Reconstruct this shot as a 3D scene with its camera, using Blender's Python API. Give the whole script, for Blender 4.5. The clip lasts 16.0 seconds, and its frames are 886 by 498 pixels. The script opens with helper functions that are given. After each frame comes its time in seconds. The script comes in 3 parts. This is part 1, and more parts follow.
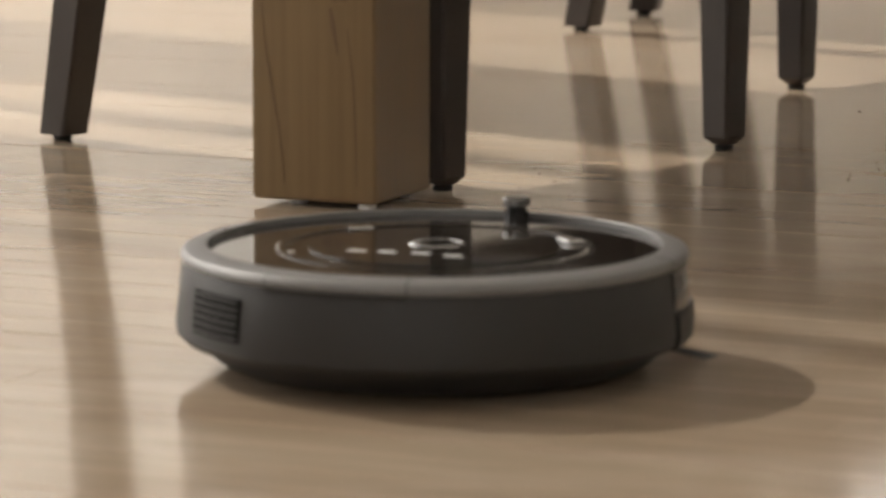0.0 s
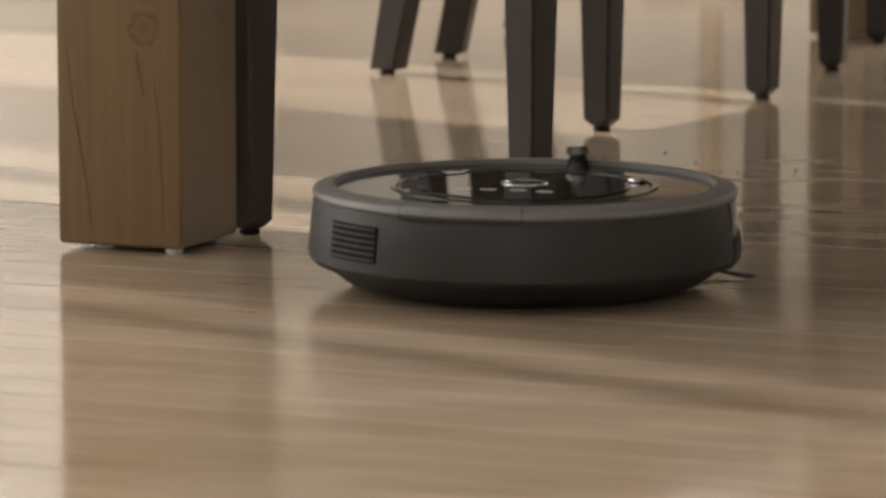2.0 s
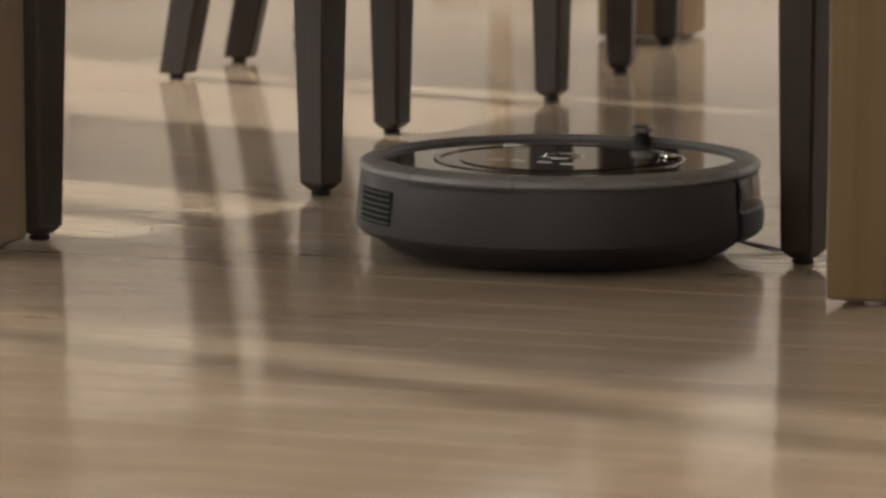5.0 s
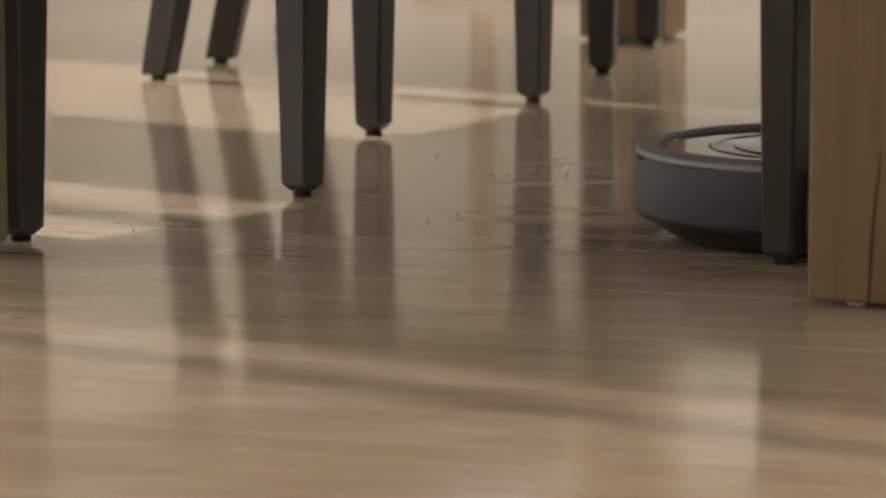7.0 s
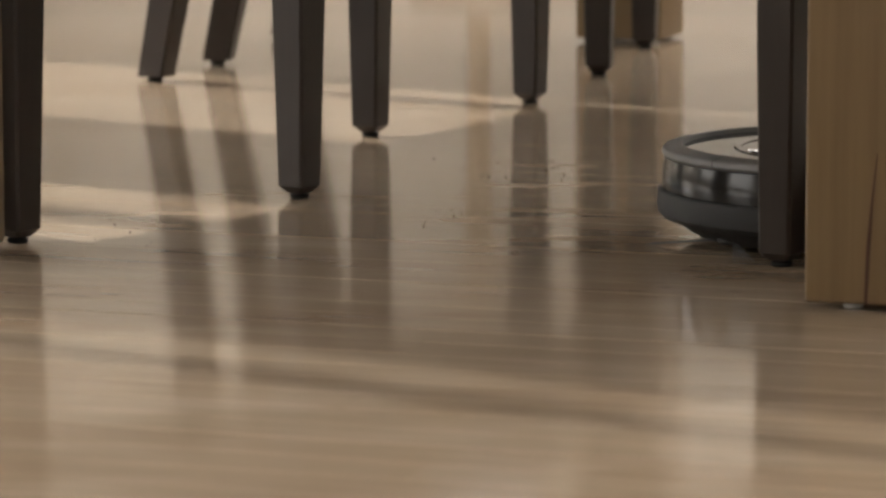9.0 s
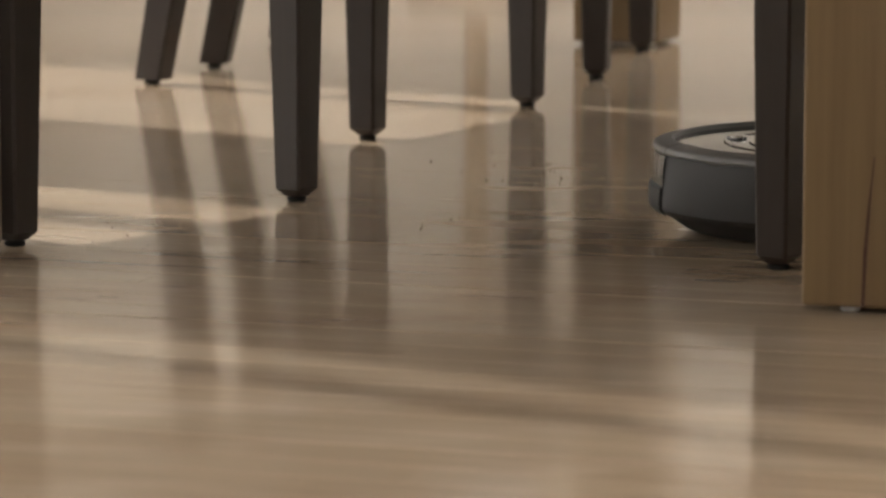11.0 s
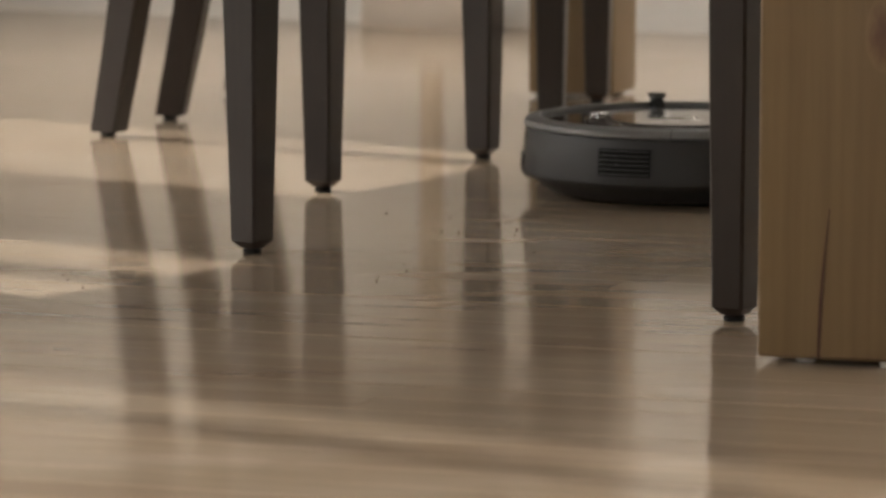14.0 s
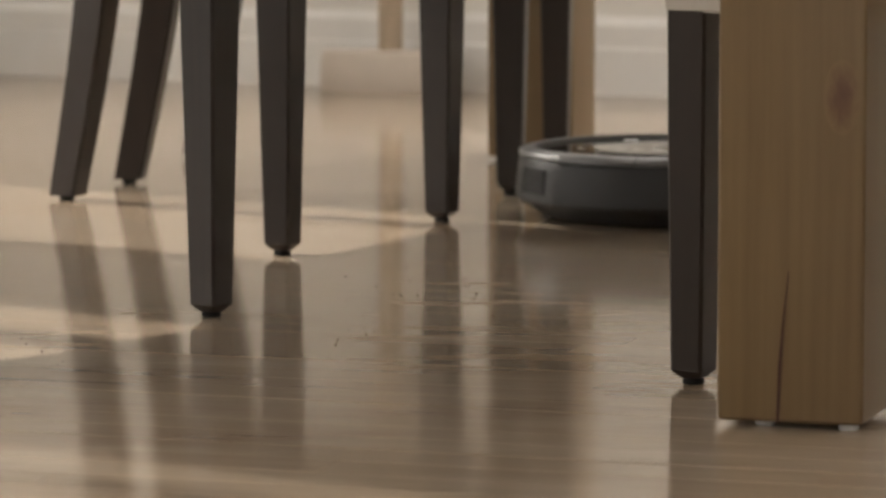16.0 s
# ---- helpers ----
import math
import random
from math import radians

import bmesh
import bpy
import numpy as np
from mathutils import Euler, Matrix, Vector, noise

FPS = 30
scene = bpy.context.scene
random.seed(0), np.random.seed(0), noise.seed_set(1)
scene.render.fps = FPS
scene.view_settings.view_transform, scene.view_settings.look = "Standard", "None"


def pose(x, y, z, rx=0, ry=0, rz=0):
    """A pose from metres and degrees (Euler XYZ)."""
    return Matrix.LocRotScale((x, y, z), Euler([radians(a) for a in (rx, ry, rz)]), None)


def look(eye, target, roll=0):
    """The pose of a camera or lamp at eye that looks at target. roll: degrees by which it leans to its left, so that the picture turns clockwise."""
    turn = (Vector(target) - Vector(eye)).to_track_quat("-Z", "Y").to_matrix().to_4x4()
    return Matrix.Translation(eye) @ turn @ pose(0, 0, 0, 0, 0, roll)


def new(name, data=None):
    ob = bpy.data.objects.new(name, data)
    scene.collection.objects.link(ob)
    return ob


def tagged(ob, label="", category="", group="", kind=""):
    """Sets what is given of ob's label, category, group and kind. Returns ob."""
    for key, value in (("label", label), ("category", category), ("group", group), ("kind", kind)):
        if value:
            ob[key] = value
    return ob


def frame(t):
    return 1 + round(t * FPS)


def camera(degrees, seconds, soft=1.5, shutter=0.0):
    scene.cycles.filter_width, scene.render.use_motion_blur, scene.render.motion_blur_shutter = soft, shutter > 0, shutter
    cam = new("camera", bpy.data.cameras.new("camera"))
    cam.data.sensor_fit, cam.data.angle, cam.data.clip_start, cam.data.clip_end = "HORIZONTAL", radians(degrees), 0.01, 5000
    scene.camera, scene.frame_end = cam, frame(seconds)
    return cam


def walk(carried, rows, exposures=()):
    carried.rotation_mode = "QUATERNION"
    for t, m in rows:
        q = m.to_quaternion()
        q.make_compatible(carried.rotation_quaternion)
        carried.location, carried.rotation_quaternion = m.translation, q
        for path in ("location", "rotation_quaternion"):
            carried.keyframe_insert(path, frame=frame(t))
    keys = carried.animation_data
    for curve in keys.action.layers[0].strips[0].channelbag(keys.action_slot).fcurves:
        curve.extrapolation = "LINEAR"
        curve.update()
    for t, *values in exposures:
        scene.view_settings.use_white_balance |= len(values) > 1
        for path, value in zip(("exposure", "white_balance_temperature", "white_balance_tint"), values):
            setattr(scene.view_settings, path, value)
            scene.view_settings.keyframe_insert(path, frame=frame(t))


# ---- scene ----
import itertools

# ---- camera: a tripod that pans and tilts ----
cam = camera(12.0, 16.0, soft=2.7, shutter=0.5)
cam.data.dof.use_dof = True
cam.data.dof.focus_distance = 3.75
cam.data.dof.aperture_fstop = 11.5
EYE_HEIGHT = 0.508
PATH = [(0.0, -5.516, -8.653), (0.5, -4.489, -8.383), (1.0, -3.824, -8.195), (1.5, -3.314, -8.116), (2.0, -2.870, -8.067),
        (2.5, -2.490, -8.048), (3.0, -1.950, -8.028), (3.5, -1.461, -8.022), (4.0, -1.112, -8.019), (4.5, -0.555, -8.014),
        (5.0, 0.000, -8.020), (5.4, 0.130, -8.017), (7.5, 0.257, -8.004), (8.0, 0.262, -8.000), (8.5, 0.279, -7.994), (9.0, 0.294, -7.981),
        (11.5, 0.346, -7.933), (12.0, 0.367, -7.921), (12.5, 0.398, -7.897), (13.0, 0.464, -7.872), (13.5, 0.700, -7.672),
        (14.0, 0.939, -7.235), (14.5, 1.121, -6.943), (15.0, 1.264, -6.664), (15.5, 1.394, -6.456), (16.0, 1.497, -6.374)]
walk(cam, [(t, pose(0, 0, EYE_HEIGHT, 90 + pitch, 0, -yaw)) for t, yaw, pitch in PATH])
scene.view_settings.exposure = 0.0

# ---- sun and sky ----
SUN_HEADING = math.atan2(-0.60, 0.80)
SUN_ELEVATION = radians(36.7)
world = bpy.data.worlds.new("daylight")
scene.world = world
world.use_nodes = True
sky = world.node_tree.nodes.new("ShaderNodeTexSky")
sky.sky_type = "NISHITA"
sky.sun_disc = False
sky.sun_elevation = SUN_ELEVATION
sky.sun_rotation = math.atan2(-0.80, 0.60)
background = world.node_tree.nodes["Background"]
world.node_tree.links.new(sky.outputs[0], background.inputs[0])
background.inputs[1].default_value = 0.05
sun = new("sun", bpy.data.lights.new("sun", "SUN"))
sun.data.energy = 5.0
sun.data.angle = radians(0.9)
sun.data.color = (1.0, 0.94, 0.86)
SUN_WAY = Vector((math.cos(SUN_HEADING) * math.cos(SUN_ELEVATION), math.sin(SUN_HEADING) * math.cos(SUN_ELEVATION), -math.sin(SUN_ELEVATION)))
sun.rotation_mode = "QUATERNION"
sun.rotation_quaternion = SUN_WAY.to_track_quat("-Z", "Y")

# the room's own axes: across (ru) and along (rv)
ROOM = radians(-26)
RU = Vector((math.cos(ROOM), math.sin(ROOM), 0))
RV = Vector((-math.sin(ROOM), math.cos(ROOM), 0))
LEFT, RIGHT, BACK, FAR, HIGH = -3.80, 3.2, -3.2, 6.29, 2.8


def room(a, b, z=0.0):
    return RU * a + RV * b + Vector((0, 0, z))


def room_pose(a, b, z=0.0, turn=0.0):
    p = room(a, b, z)
    return pose(p.x, p.y, p.z, 0, 0, -26 + turn)


# Far lamp is added fill, set in an unseen opening high in the wall.
# Rear lamp is added fill; no window is known behind the camera.
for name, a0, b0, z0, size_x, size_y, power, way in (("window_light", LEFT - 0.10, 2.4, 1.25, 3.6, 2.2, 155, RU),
                                                     ("rear_fill_light", 0.3, BACK - 0.10, 1.5, 3.0, 1.3, 28, RV),
                                                     ("far_fill_light", -1.4, FAR + 0.10, 1.6, 3.4, 1.3, 68, -RV)):
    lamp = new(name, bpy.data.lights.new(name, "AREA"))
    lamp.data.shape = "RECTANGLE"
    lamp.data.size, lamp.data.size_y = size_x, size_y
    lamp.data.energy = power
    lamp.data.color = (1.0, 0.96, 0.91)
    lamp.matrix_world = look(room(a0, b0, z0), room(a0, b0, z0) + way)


# ---- materials ----
class Mat:
    """A node material with a principled surface and small helpers."""

    def __init__(self, name, rough=0.5, metal=0.0, color=(0.5, 0.5, 0.5), coat=0.0, specular=0.5):
        self.mat = bpy.data.materials.new(name)
        self.mat.use_nodes = True
        self.tree = self.mat.node_tree
        self.surface = self.tree.nodes["Principled BSDF"]
        self.surface.inputs["Base Color"].default_value = (*color, 1)
        self.surface.inputs["Roughness"].default_value = rough
        self.surface.inputs["Metallic"].default_value = metal
        self.surface.inputs["Coat Weight"].default_value = coat
        self.surface.inputs["Specular IOR Level"].default_value = specular
        self.mat.diffuse_color = (*color, 1)

    def node(self, kind, **values):
        n = self.tree.nodes.new(kind)
        for key, value in values.items():
            n.inputs[key].default_value = value
        return n

    def link(self, a, b):
        self.tree.links.new(a, b)

    def coords(self, scale=(1, 1, 1), shift=None):
        n = self.node("ShaderNodeMapping")
        n.inputs["Scale"].default_value = scale
        self.link(self.node("ShaderNodeTexCoord").outputs["Object"], n.inputs["Vector"])
        if shift is not None:
            self.link(shift, n.inputs["Location"])
        return n.outputs[0]

    def noise(self, vector, scale, detail=4.0, rough=0.55):
        n = self.node("ShaderNodeTexNoise", Scale=scale, Detail=detail, Roughness=rough)
        self.link(vector, n.inputs["Vector"])
        return n.outputs["Fac"]

    def ramp(self, fac, stops):
        n = self.node("ShaderNodeValToRGB")
        while len(n.color_ramp.elements) < len(stops):
            n.color_ramp.elements.new(0.5)
        for e, (at, c) in zip(n.color_ramp.elements, stops):
            e.position, e.color = at, (*c, 1)
        self.link(fac, n.inputs["Fac"])
        return n.outputs["Color"]

    def mix(self, fac, a, b, mode="MIX"):
        n = self.tree.nodes.new("ShaderNodeMix")
        n.data_type, n.blend_type = "RGBA", mode
        for value, slot in ((fac, n.inputs[0]), (a, n.inputs[6]), (b, n.inputs[7])):
            if isinstance(value, (int, float)):
                slot.default_value = value
            elif isinstance(value, tuple):
                slot.default_value = (*value, 1)
            else:
                self.link(value, slot)
        return n.outputs[2]

    def span(self, fac, low, high):
        n = self.node("ShaderNodeMapRange")
        n.inputs["To Min"].default_value, n.inputs["To Max"].default_value = low, high
        self.link(fac, n.inputs["Value"])
        return n.outputs[0]

    def set(self, **links):
        names = {"color": "Base Color", "rough": "Roughness", "coat": "Coat Weight"}
        for key, value in links.items():
            self.link(value, self.surface.inputs[names[key]])
        return self

    def bump(self, height, strength=0.2, distance=0.001):
        n = self.node("ShaderNodeBump", Strength=strength, Distance=distance)
        self.link(height, n.inputs["Height"])
        self.link(n.outputs[0], self.surface.inputs["Normal"])
        return self


def random_shift(m, amount=20.0):
    n = m.node("ShaderNodeVectorMath")
    n.operation = "SCALE"
    combine = m.node("ShaderNodeCombineXYZ")
    info = m.node("ShaderNodeObjectInfo")
    for i in range(3):
        m.link(info.outputs["Random"], combine.inputs[i])
    m.link(combine.outputs[0], n.inputs[0])
    n.inputs["Scale"].default_value = amount
    return n.outputs[0], info.outputs["Random"]


def floor_material(name, by_island):
    m = Mat(name, 0.2, specular=0.5)
    shift, rnd = random_shift(m)
    if by_island:
        rnd = m.node("ShaderNodeNewGeometry").outputs["Random Per Island"]
    v = m.coords((1.4, 22, 22), shift)
    grain = m.noise(v, 3.0, 6, 0.6)
    figure = m.noise(m.coords((0.8, 6, 6), shift), 1.6, 3)
    tone = m.ramp(rnd, [(0.0, (0.390, 0.303, 0.215)), (0.35, (0.412, 0.327, 0.236)), (0.7, (0.428, 0.347, 0.254)), (1.0, (0.396, 0.307, 0.218))])
    tinted = m.mix(m.span(figure, 0.0, 0.40), tone, (0.322, 0.238, 0.160))
    fine = m.ramp(grain, [(0.32, (0.87, 0.86, 0.84)), (0.62, (1, 1, 1))])
    place = m.node("ShaderNodeMapping")
    place.inputs["Rotation"].default_value = (0, 0, radians(40))
    place.inputs["Scale"].default_value = (1.6, 4.5, 1)
    m.link(m.node("ShaderNodeNewGeometry").outputs["Position"], place.inputs["Vector"])
    patch = m.noise(place.outputs[0], 1.3, 4)
    tinted = m.mix(m.ramp(patch, [(0.42, (0, 0, 0)), (0.72, (0.60, 0.60, 0.60))]), tinted, (0.296, 0.212, 0.142))
    worn = m.noise(place.outputs[0], 2.3, 5)
    tinted = m.mix(m.ramp(worn, [(0.50, (0, 0, 0)), (0.74, (0.6, 0.6, 0.6))]), tinted, (0.49, 0.41, 0.32))
    m.set(color=m.mix(0.75, tinted, fine, "MULTIPLY"))
    wear = m.noise(m.coords((3, 3, 3)), 2.2, 5)
    m.set(rough=m.span(wear, 0.07, 0.15))
    m.bump(m.mix(0.35, m.noise(m.coords((1.5, 9, 9), shift), 4.0, 3), grain), 0.05, 0.0010)
    return m.mat


FLOOR = floor_material("oiled_oak_boards", False)
FLOOR_REST = floor_material("oiled_oak_boards_joined", True)
SUBFLOOR = Mat("dark_gap", 0.8, color=(0.05, 0.035, 0.022)).mat


def pine_material():
    m = Mat("knotty_pine", 0.42)
    shift, rnd = random_shift(m, 9.0)
    v = m.coords((6, 6, 0.5), shift)
    warp = m.noise(m.coords((3, 3, 0.8), shift), 1.5, 2)
    rings = m.node("ShaderNodeTexWave", Scale=2.0, Distortion=5.0, Detail=2.0)
    rings.inputs["Detail Scale"].default_value = 0.7
    m.link(v, rings.inputs["Vector"])
    grain = m.noise(m.coords((60, 60, 2.0), shift), 3.0, 5)
    base = m.ramp(rings.outputs["Fac"], [(0.0, (0.186, 0.124, 0.054)), (0.6, (0.206, 0.138, 0.061)), (1.0, (0.196, 0.131, 0.057))])
    base = m.mix(m.span(warp, 0.0, 0.75), base, (0.130, 0.075, 0.033))
    m.set(color=m.mix(0.5, base, m.ramp(grain, [(0.3, (0.72, 0.68, 0.62)), (0.65, (1, 1, 1))]), "MULTIPLY"))
    m.set(rough=m.span(grain, 0.36, 0.52))
    return m.bump(grain, 0.15, 0.0008).mat


PINE = pine_material()


def knot_material(name, stops):
    m = Mat(name, 0.4)
    v = m.coords((1, 1, 0))
    wobble = m.noise(v, 2.2, 3)
    length = m.node("ShaderNodeVectorMath")
    length.operation = "LENGTH"
    m.link(v, length.inputs[0])
    add = m.node("ShaderNodeMath")
    add.operation = "ADD"
    m.link(length.outputs["Value"], add.inputs[0])
    m.link(m.span(wobble, -0.45, 0.45), add.inputs[1])
    m.set(color=m.ramp(add.outputs[0], stops))
    return m.mat


KNOT = knot_material("pine_knot", [(0.0, (0.120, 0.068, 0.032)), (0.30, (0.142, 0.085, 0.039)), (0.50, (0.150, 0.094, 0.042)), (0.66, (0.110, 0.062, 0.029)), (0.78, (0.140, 0.085, 0.038)), (0.92, (0.164, 0.104, 0.047))])
SOFT_KNOT = knot_material("soft_pine_knot", [(0.0, (0.088, 0.038, 0.020)), (0.35, (0.108, 0.052, 0.026)), (0.65, (0.146, 0.085, 0.039)), (0.90, (0.176, 0.110, 0.049))])


def stained_material():
    m = Mat("espresso_stained_wood", 0.36, specular=0.35)
    shift, rnd = random_shift(m, 7.0)
    grain = m.noise(m.coords((90, 90, 3), shift), 2.5, 5)
    blot = m.noise(m.coords((6, 6, 3), shift), 2.0, 3)
    c = m.mix(m.span(blot, 0.0, 0.8), (0.021, 0.0140, 0.0104), (0.036, 0.0245, 0.0182))
    m.set(color=m.mix(0.4, c, m.ramp(grain, [(0.35, (0.7, 0.68, 0.66)), (0.65, (1.1, 1.08, 1.05))]), "MULTIPLY"))
    m.set(rough=m.span(grain, 0.30, 0.46))
    return m.bump(grain, 0.12, 0.0005).mat


STAIN = stained_material()


def plain(name, color, rough=0.5, metal=0.0, scale=60.0, depth=0.12, coat=0.0, spread=0.12, specular=0.5):
    """A plain material with slight blotches, dust and fine relief."""
    m = Mat(name, rough, metal, color, coat, specular)
    v = m.coords()
    fine, broad = m.noise(v, scale * 6, 3), m.noise(v, scale * 0.25, 4)
    dark = tuple(c * (1 - spread) for c in color)
    light = tuple(min(1.0, c * (1 + spread)) for c in color)
    m.set(color=m.mix(broad, dark, light))
    m.set(rough=m.span(broad, max(0.02, rough * 0.8), min(1.0, rough * 1.25)))
    return m.bump(fine, depth, 0.0004).mat


BODY = plain("charcoal_moulded_plastic", (0.0185, 0.0164, 0.0148), 0.55, depth=0.2)
RING = plain("satin_grey_ring", (0.165, 0.161, 0.157), 0.42, 0.15, depth=0.08)
GLOSS = plain("gloss_black_plastic", (0.012, 0.0118, 0.0115), 0.13, depth=0.0)
LID = plain("smoked_brown_gloss_lid", (0.022, 0.018, 0.015), 0.035, depth=0.0, specular=0.42)
LIP = plain("soft_black_bumper_lip", (0.015, 0.0145, 0.014), 0.55)
# Black of the seams, and of shade put into underside and latch.
DARK = plain("black_gap_and_shade", (0.016, 0.015, 0.014), 0.6)
# Shade inside the vent slots, put into the colour.
SLOT_SHADE = plain("slot_shade_black", (0.011, 0.0105, 0.0098), 0.8, specular=0.1)
SMOKE = plain("smoked_metal_cap", (0.17, 0.165, 0.16), 0.14, 0.9, depth=0.0)
CHROME = plain("bright_chrome", (0.62, 0.62, 0.62), 0.10, 1.0, depth=0.0)
PALE_MARK = plain("pale_lid_mark", (0.62, 0.62, 0.60), 0.35)
RUBBER = plain("black_rubber", (0.02, 0.02, 0.02), 0.75)
BRISTLE = plain("grey_bristle", (0.08, 0.08, 0.08), 0.6)
CRACK = plain("red_brown_crack", (0.060, 0.022, 0.012), 0.7)
GRAIN = plain("dark_pine_grain", (0.118, 0.068, 0.031), 0.5)
FELT = plain("pale_felt", (0.62, 0.60, 0.56), 0.9)
GLIDE = plain("dark_nylon_glide", (0.012, 0.011, 0.010), 0.7, specular=0.2)
FABRIC = plain("pale_oat_fabric", (0.55, 0.51, 0.45), 0.9, scale=120, depth=0.4)
PAINT = plain("warm_white_wall_paint", (0.79, 0.77, 0.73), 0.7, scale=20)
TRIM = plain("white_trim_paint", (0.80, 0.79, 0.77), 0.4, scale=20)
CEILING = plain("white_ceiling_paint", (0.80, 0.79, 0.77), 0.85, scale=20)
CRUMB = plain("dark_crumbs", (0.060, 0.040, 0.026), 0.9)
STONEWARE = plain("pale_stoneware", (0.64, 0.57, 0.50), 0.6, scale=30)
RATTAN = plain("pale_wood", (0.48, 0.39, 0.29), 0.5)
pane_mat = Mat("window_glass", 0.0, color=(1, 1, 1))
pane_mat.surface.inputs["Transmission Weight"].default_value = 1.0
pane_mat.surface.inputs["IOR"].default_value = 1.05
GLASS = pane_mat.mat
# Tint added to the unseen door panes to weaken sun on the near floor.
tint_mat = Mat("sun_dimming_glass", 0.0)
clear = tint_mat.node("ShaderNodeBsdfTransparent", Color=(0.70, 0.695, 0.69, 1))
gloss = tint_mat.node("ShaderNodeBsdfGlossy", Roughness=0.01)
film = tint_mat.node("ShaderNodeMixShader", Fac=0.06)
tint_mat.link(clear.outputs[0], film.inputs[1])
tint_mat.link(gloss.outputs[0], film.inputs[2])
tint_mat.link(film.outputs[0], tint_mat.tree.nodes["Material Output"].inputs["Surface"])
SUN_DIMMER = tint_mat.mat


# ---- mesh helpers ----
def part(name, bm, material, parent=None, label="", smooth=False):
    """One bmesh as one mesh object, under its thing or part."""
    mesh = bpy.data.meshes.new(name)
    bmesh.ops.recalc_face_normals(bm, faces=bm.faces)
    bm.to_mesh(mesh)
    bm.free()
    mesh.materials.append(material)
    if smooth:
        for p in mesh.polygons:
            p.use_smooth = True
        mesh.set_sharp_from_angle(angle=radians(32))
    ob = new(name, mesh)
    if parent:
        ob.parent = parent
    if label:
        ob["label"] = label
    return ob


def box(x0, x1, y0, y1, z0, z1, bevel=0.0, segments=2):
    bm = bmesh.new()
    bmesh.ops.create_cube(bm, size=1.0)
    for v in bm.verts:
        v.co = Vector((x0 if v.co.x < 0 else x1, y0 if v.co.y < 0 else y1, z0 if v.co.z < 0 else z1))
    if bevel:
        bmesh.ops.bevel(bm, geom=bm.edges[:], offset=bevel, segments=segments, profile=0.6, affect="EDGES")
    return bm


def lathe(profile, steps=96, start=0.0, end=360.0, cap=True):
    """A turned solid or a sector of one: profile is a closed loop of (radius, height)."""
    bm = bmesh.new()
    full = abs(end - start) >= 359.9
    n = steps if full else steps + 1
    rings = []
    for i in range(n):
        a = radians(start + (end - start) * i / steps)
        rings.append([bm.verts.new((r * math.cos(a), r * math.sin(a), z)) for r, z in profile])
    m = len(profile)
    for i in range(steps):
        p, q = rings[i], rings[(i + 1) % n]
        for j in range(m):
            bm.faces.new((p[j], q[j], q[(j + 1) % m], p[(j + 1) % m]))
    if not full and cap:
        bm.faces.new(rings[0])
        bm.faces.new(rings[-1][::-1])
    bmesh.ops.remove_doubles(bm, verts=bm.verts, dist=1e-6)
    return bm


def disc(r, z0, z1, bevel=0.0006, steps=48):
    return lathe([(0.00001, z0), (r - bevel, z0), (r, z0 + bevel), (r, z1 - bevel), (r - bevel, z1), (0.00001, z1)], steps)


def moved(bm, m):
    bmesh.ops.transform(bm, matrix=m, verts=bm.verts)
    return bm


def tube(points, radii, sides=8, squash=1.0):
    """A swept bar through points."""
    bm = bmesh.new()
    rings = []
    for i, p in enumerate(points):
        a, b = Vector(points[max(0, i - 1)]), Vector(points[min(len(points) - 1, i + 1)])
        q = (b - a).to_track_quat("Z", "Y")
        rings.append([bm.verts.new(Vector(p) + q @ Vector((radii[i] * math.cos(2 * math.pi * k / sides), squash * radii[i] * math.sin(2 * math.pi * k / sides), 0))) for k in range(sides)])
    for p, q in zip(rings, rings[1:]):
        for k in range(sides):
            bm.faces.new((p[k], p[(k + 1) % sides], q[(k + 1) % sides], q[k]))
    bm.faces.new(rings[0][::-1])
    bm.faces.new(rings[-1])
    return bm


def empty(name, m, label, category, group=""):
    ob = new(name)
    ob.empty_display_size = 0.05
    ob.matrix_world = m
    return tagged(ob, label, category, group)


# ---- the room ----
def wall(name, a0, a1, b0, b1, z0=0.0, z1=HIGH):
    ob = part(name, box(a0, a1, b0, b1, z0, z1), PAINT)
    ob.matrix_world = pose(0, 0, 0, 0, 0, -26)
    return tagged(ob, "warm white painted plaster wall", "wall", kind="structure")


def skirting(name, m, length):
    """A moulded white skirting board along x, its back against y = 0, facing -y."""
    profile = [(0, 0), (-0.016, 0), (-0.016, 0.074), (-0.013, 0.078), (-0.013, 0.112), (-0.009, 0.120), (-0.006, 0.126), (0, 0.126)]
    bm = bmesh.new()
    ends = [[bm.verts.new((x, y, z)) for y, z in profile] for x in (0, length)]
    for j in range(len(profile)):
        k = (j + 1) % len(profile)
        bm.faces.new((ends[0][j], ends[1][j], ends[1][k], ends[0][k]))
    bm.faces.new(ends[0])
    bm.faces.new(ends[1][::-1])
    ob = part(name, bm, TRIM)
    ob.matrix_world = m
    return tagged(ob, "white painted moulded skirting board along the wall", "baseboard", kind="structure")


T = 0.16
# Opening out of view, added to hold the far fill lamp.
F0, F1, FZ0, FZ1 = -3.2, 0.4, 0.9, 2.3
wall("wall_far_left", LEFT - T, F0, FAR, FAR + T)
wall("wall_far_right", F1, RIGHT + T, FAR, FAR + T)
wall("wall_far_sill", F0, F1, FAR, FAR + T, 0.0, FZ0)
wall("wall_far_head", F0, F1, FAR, FAR + T, FZ1, HIGH)
wall("wall_right", RIGHT, RIGHT + T, BACK, FAR)
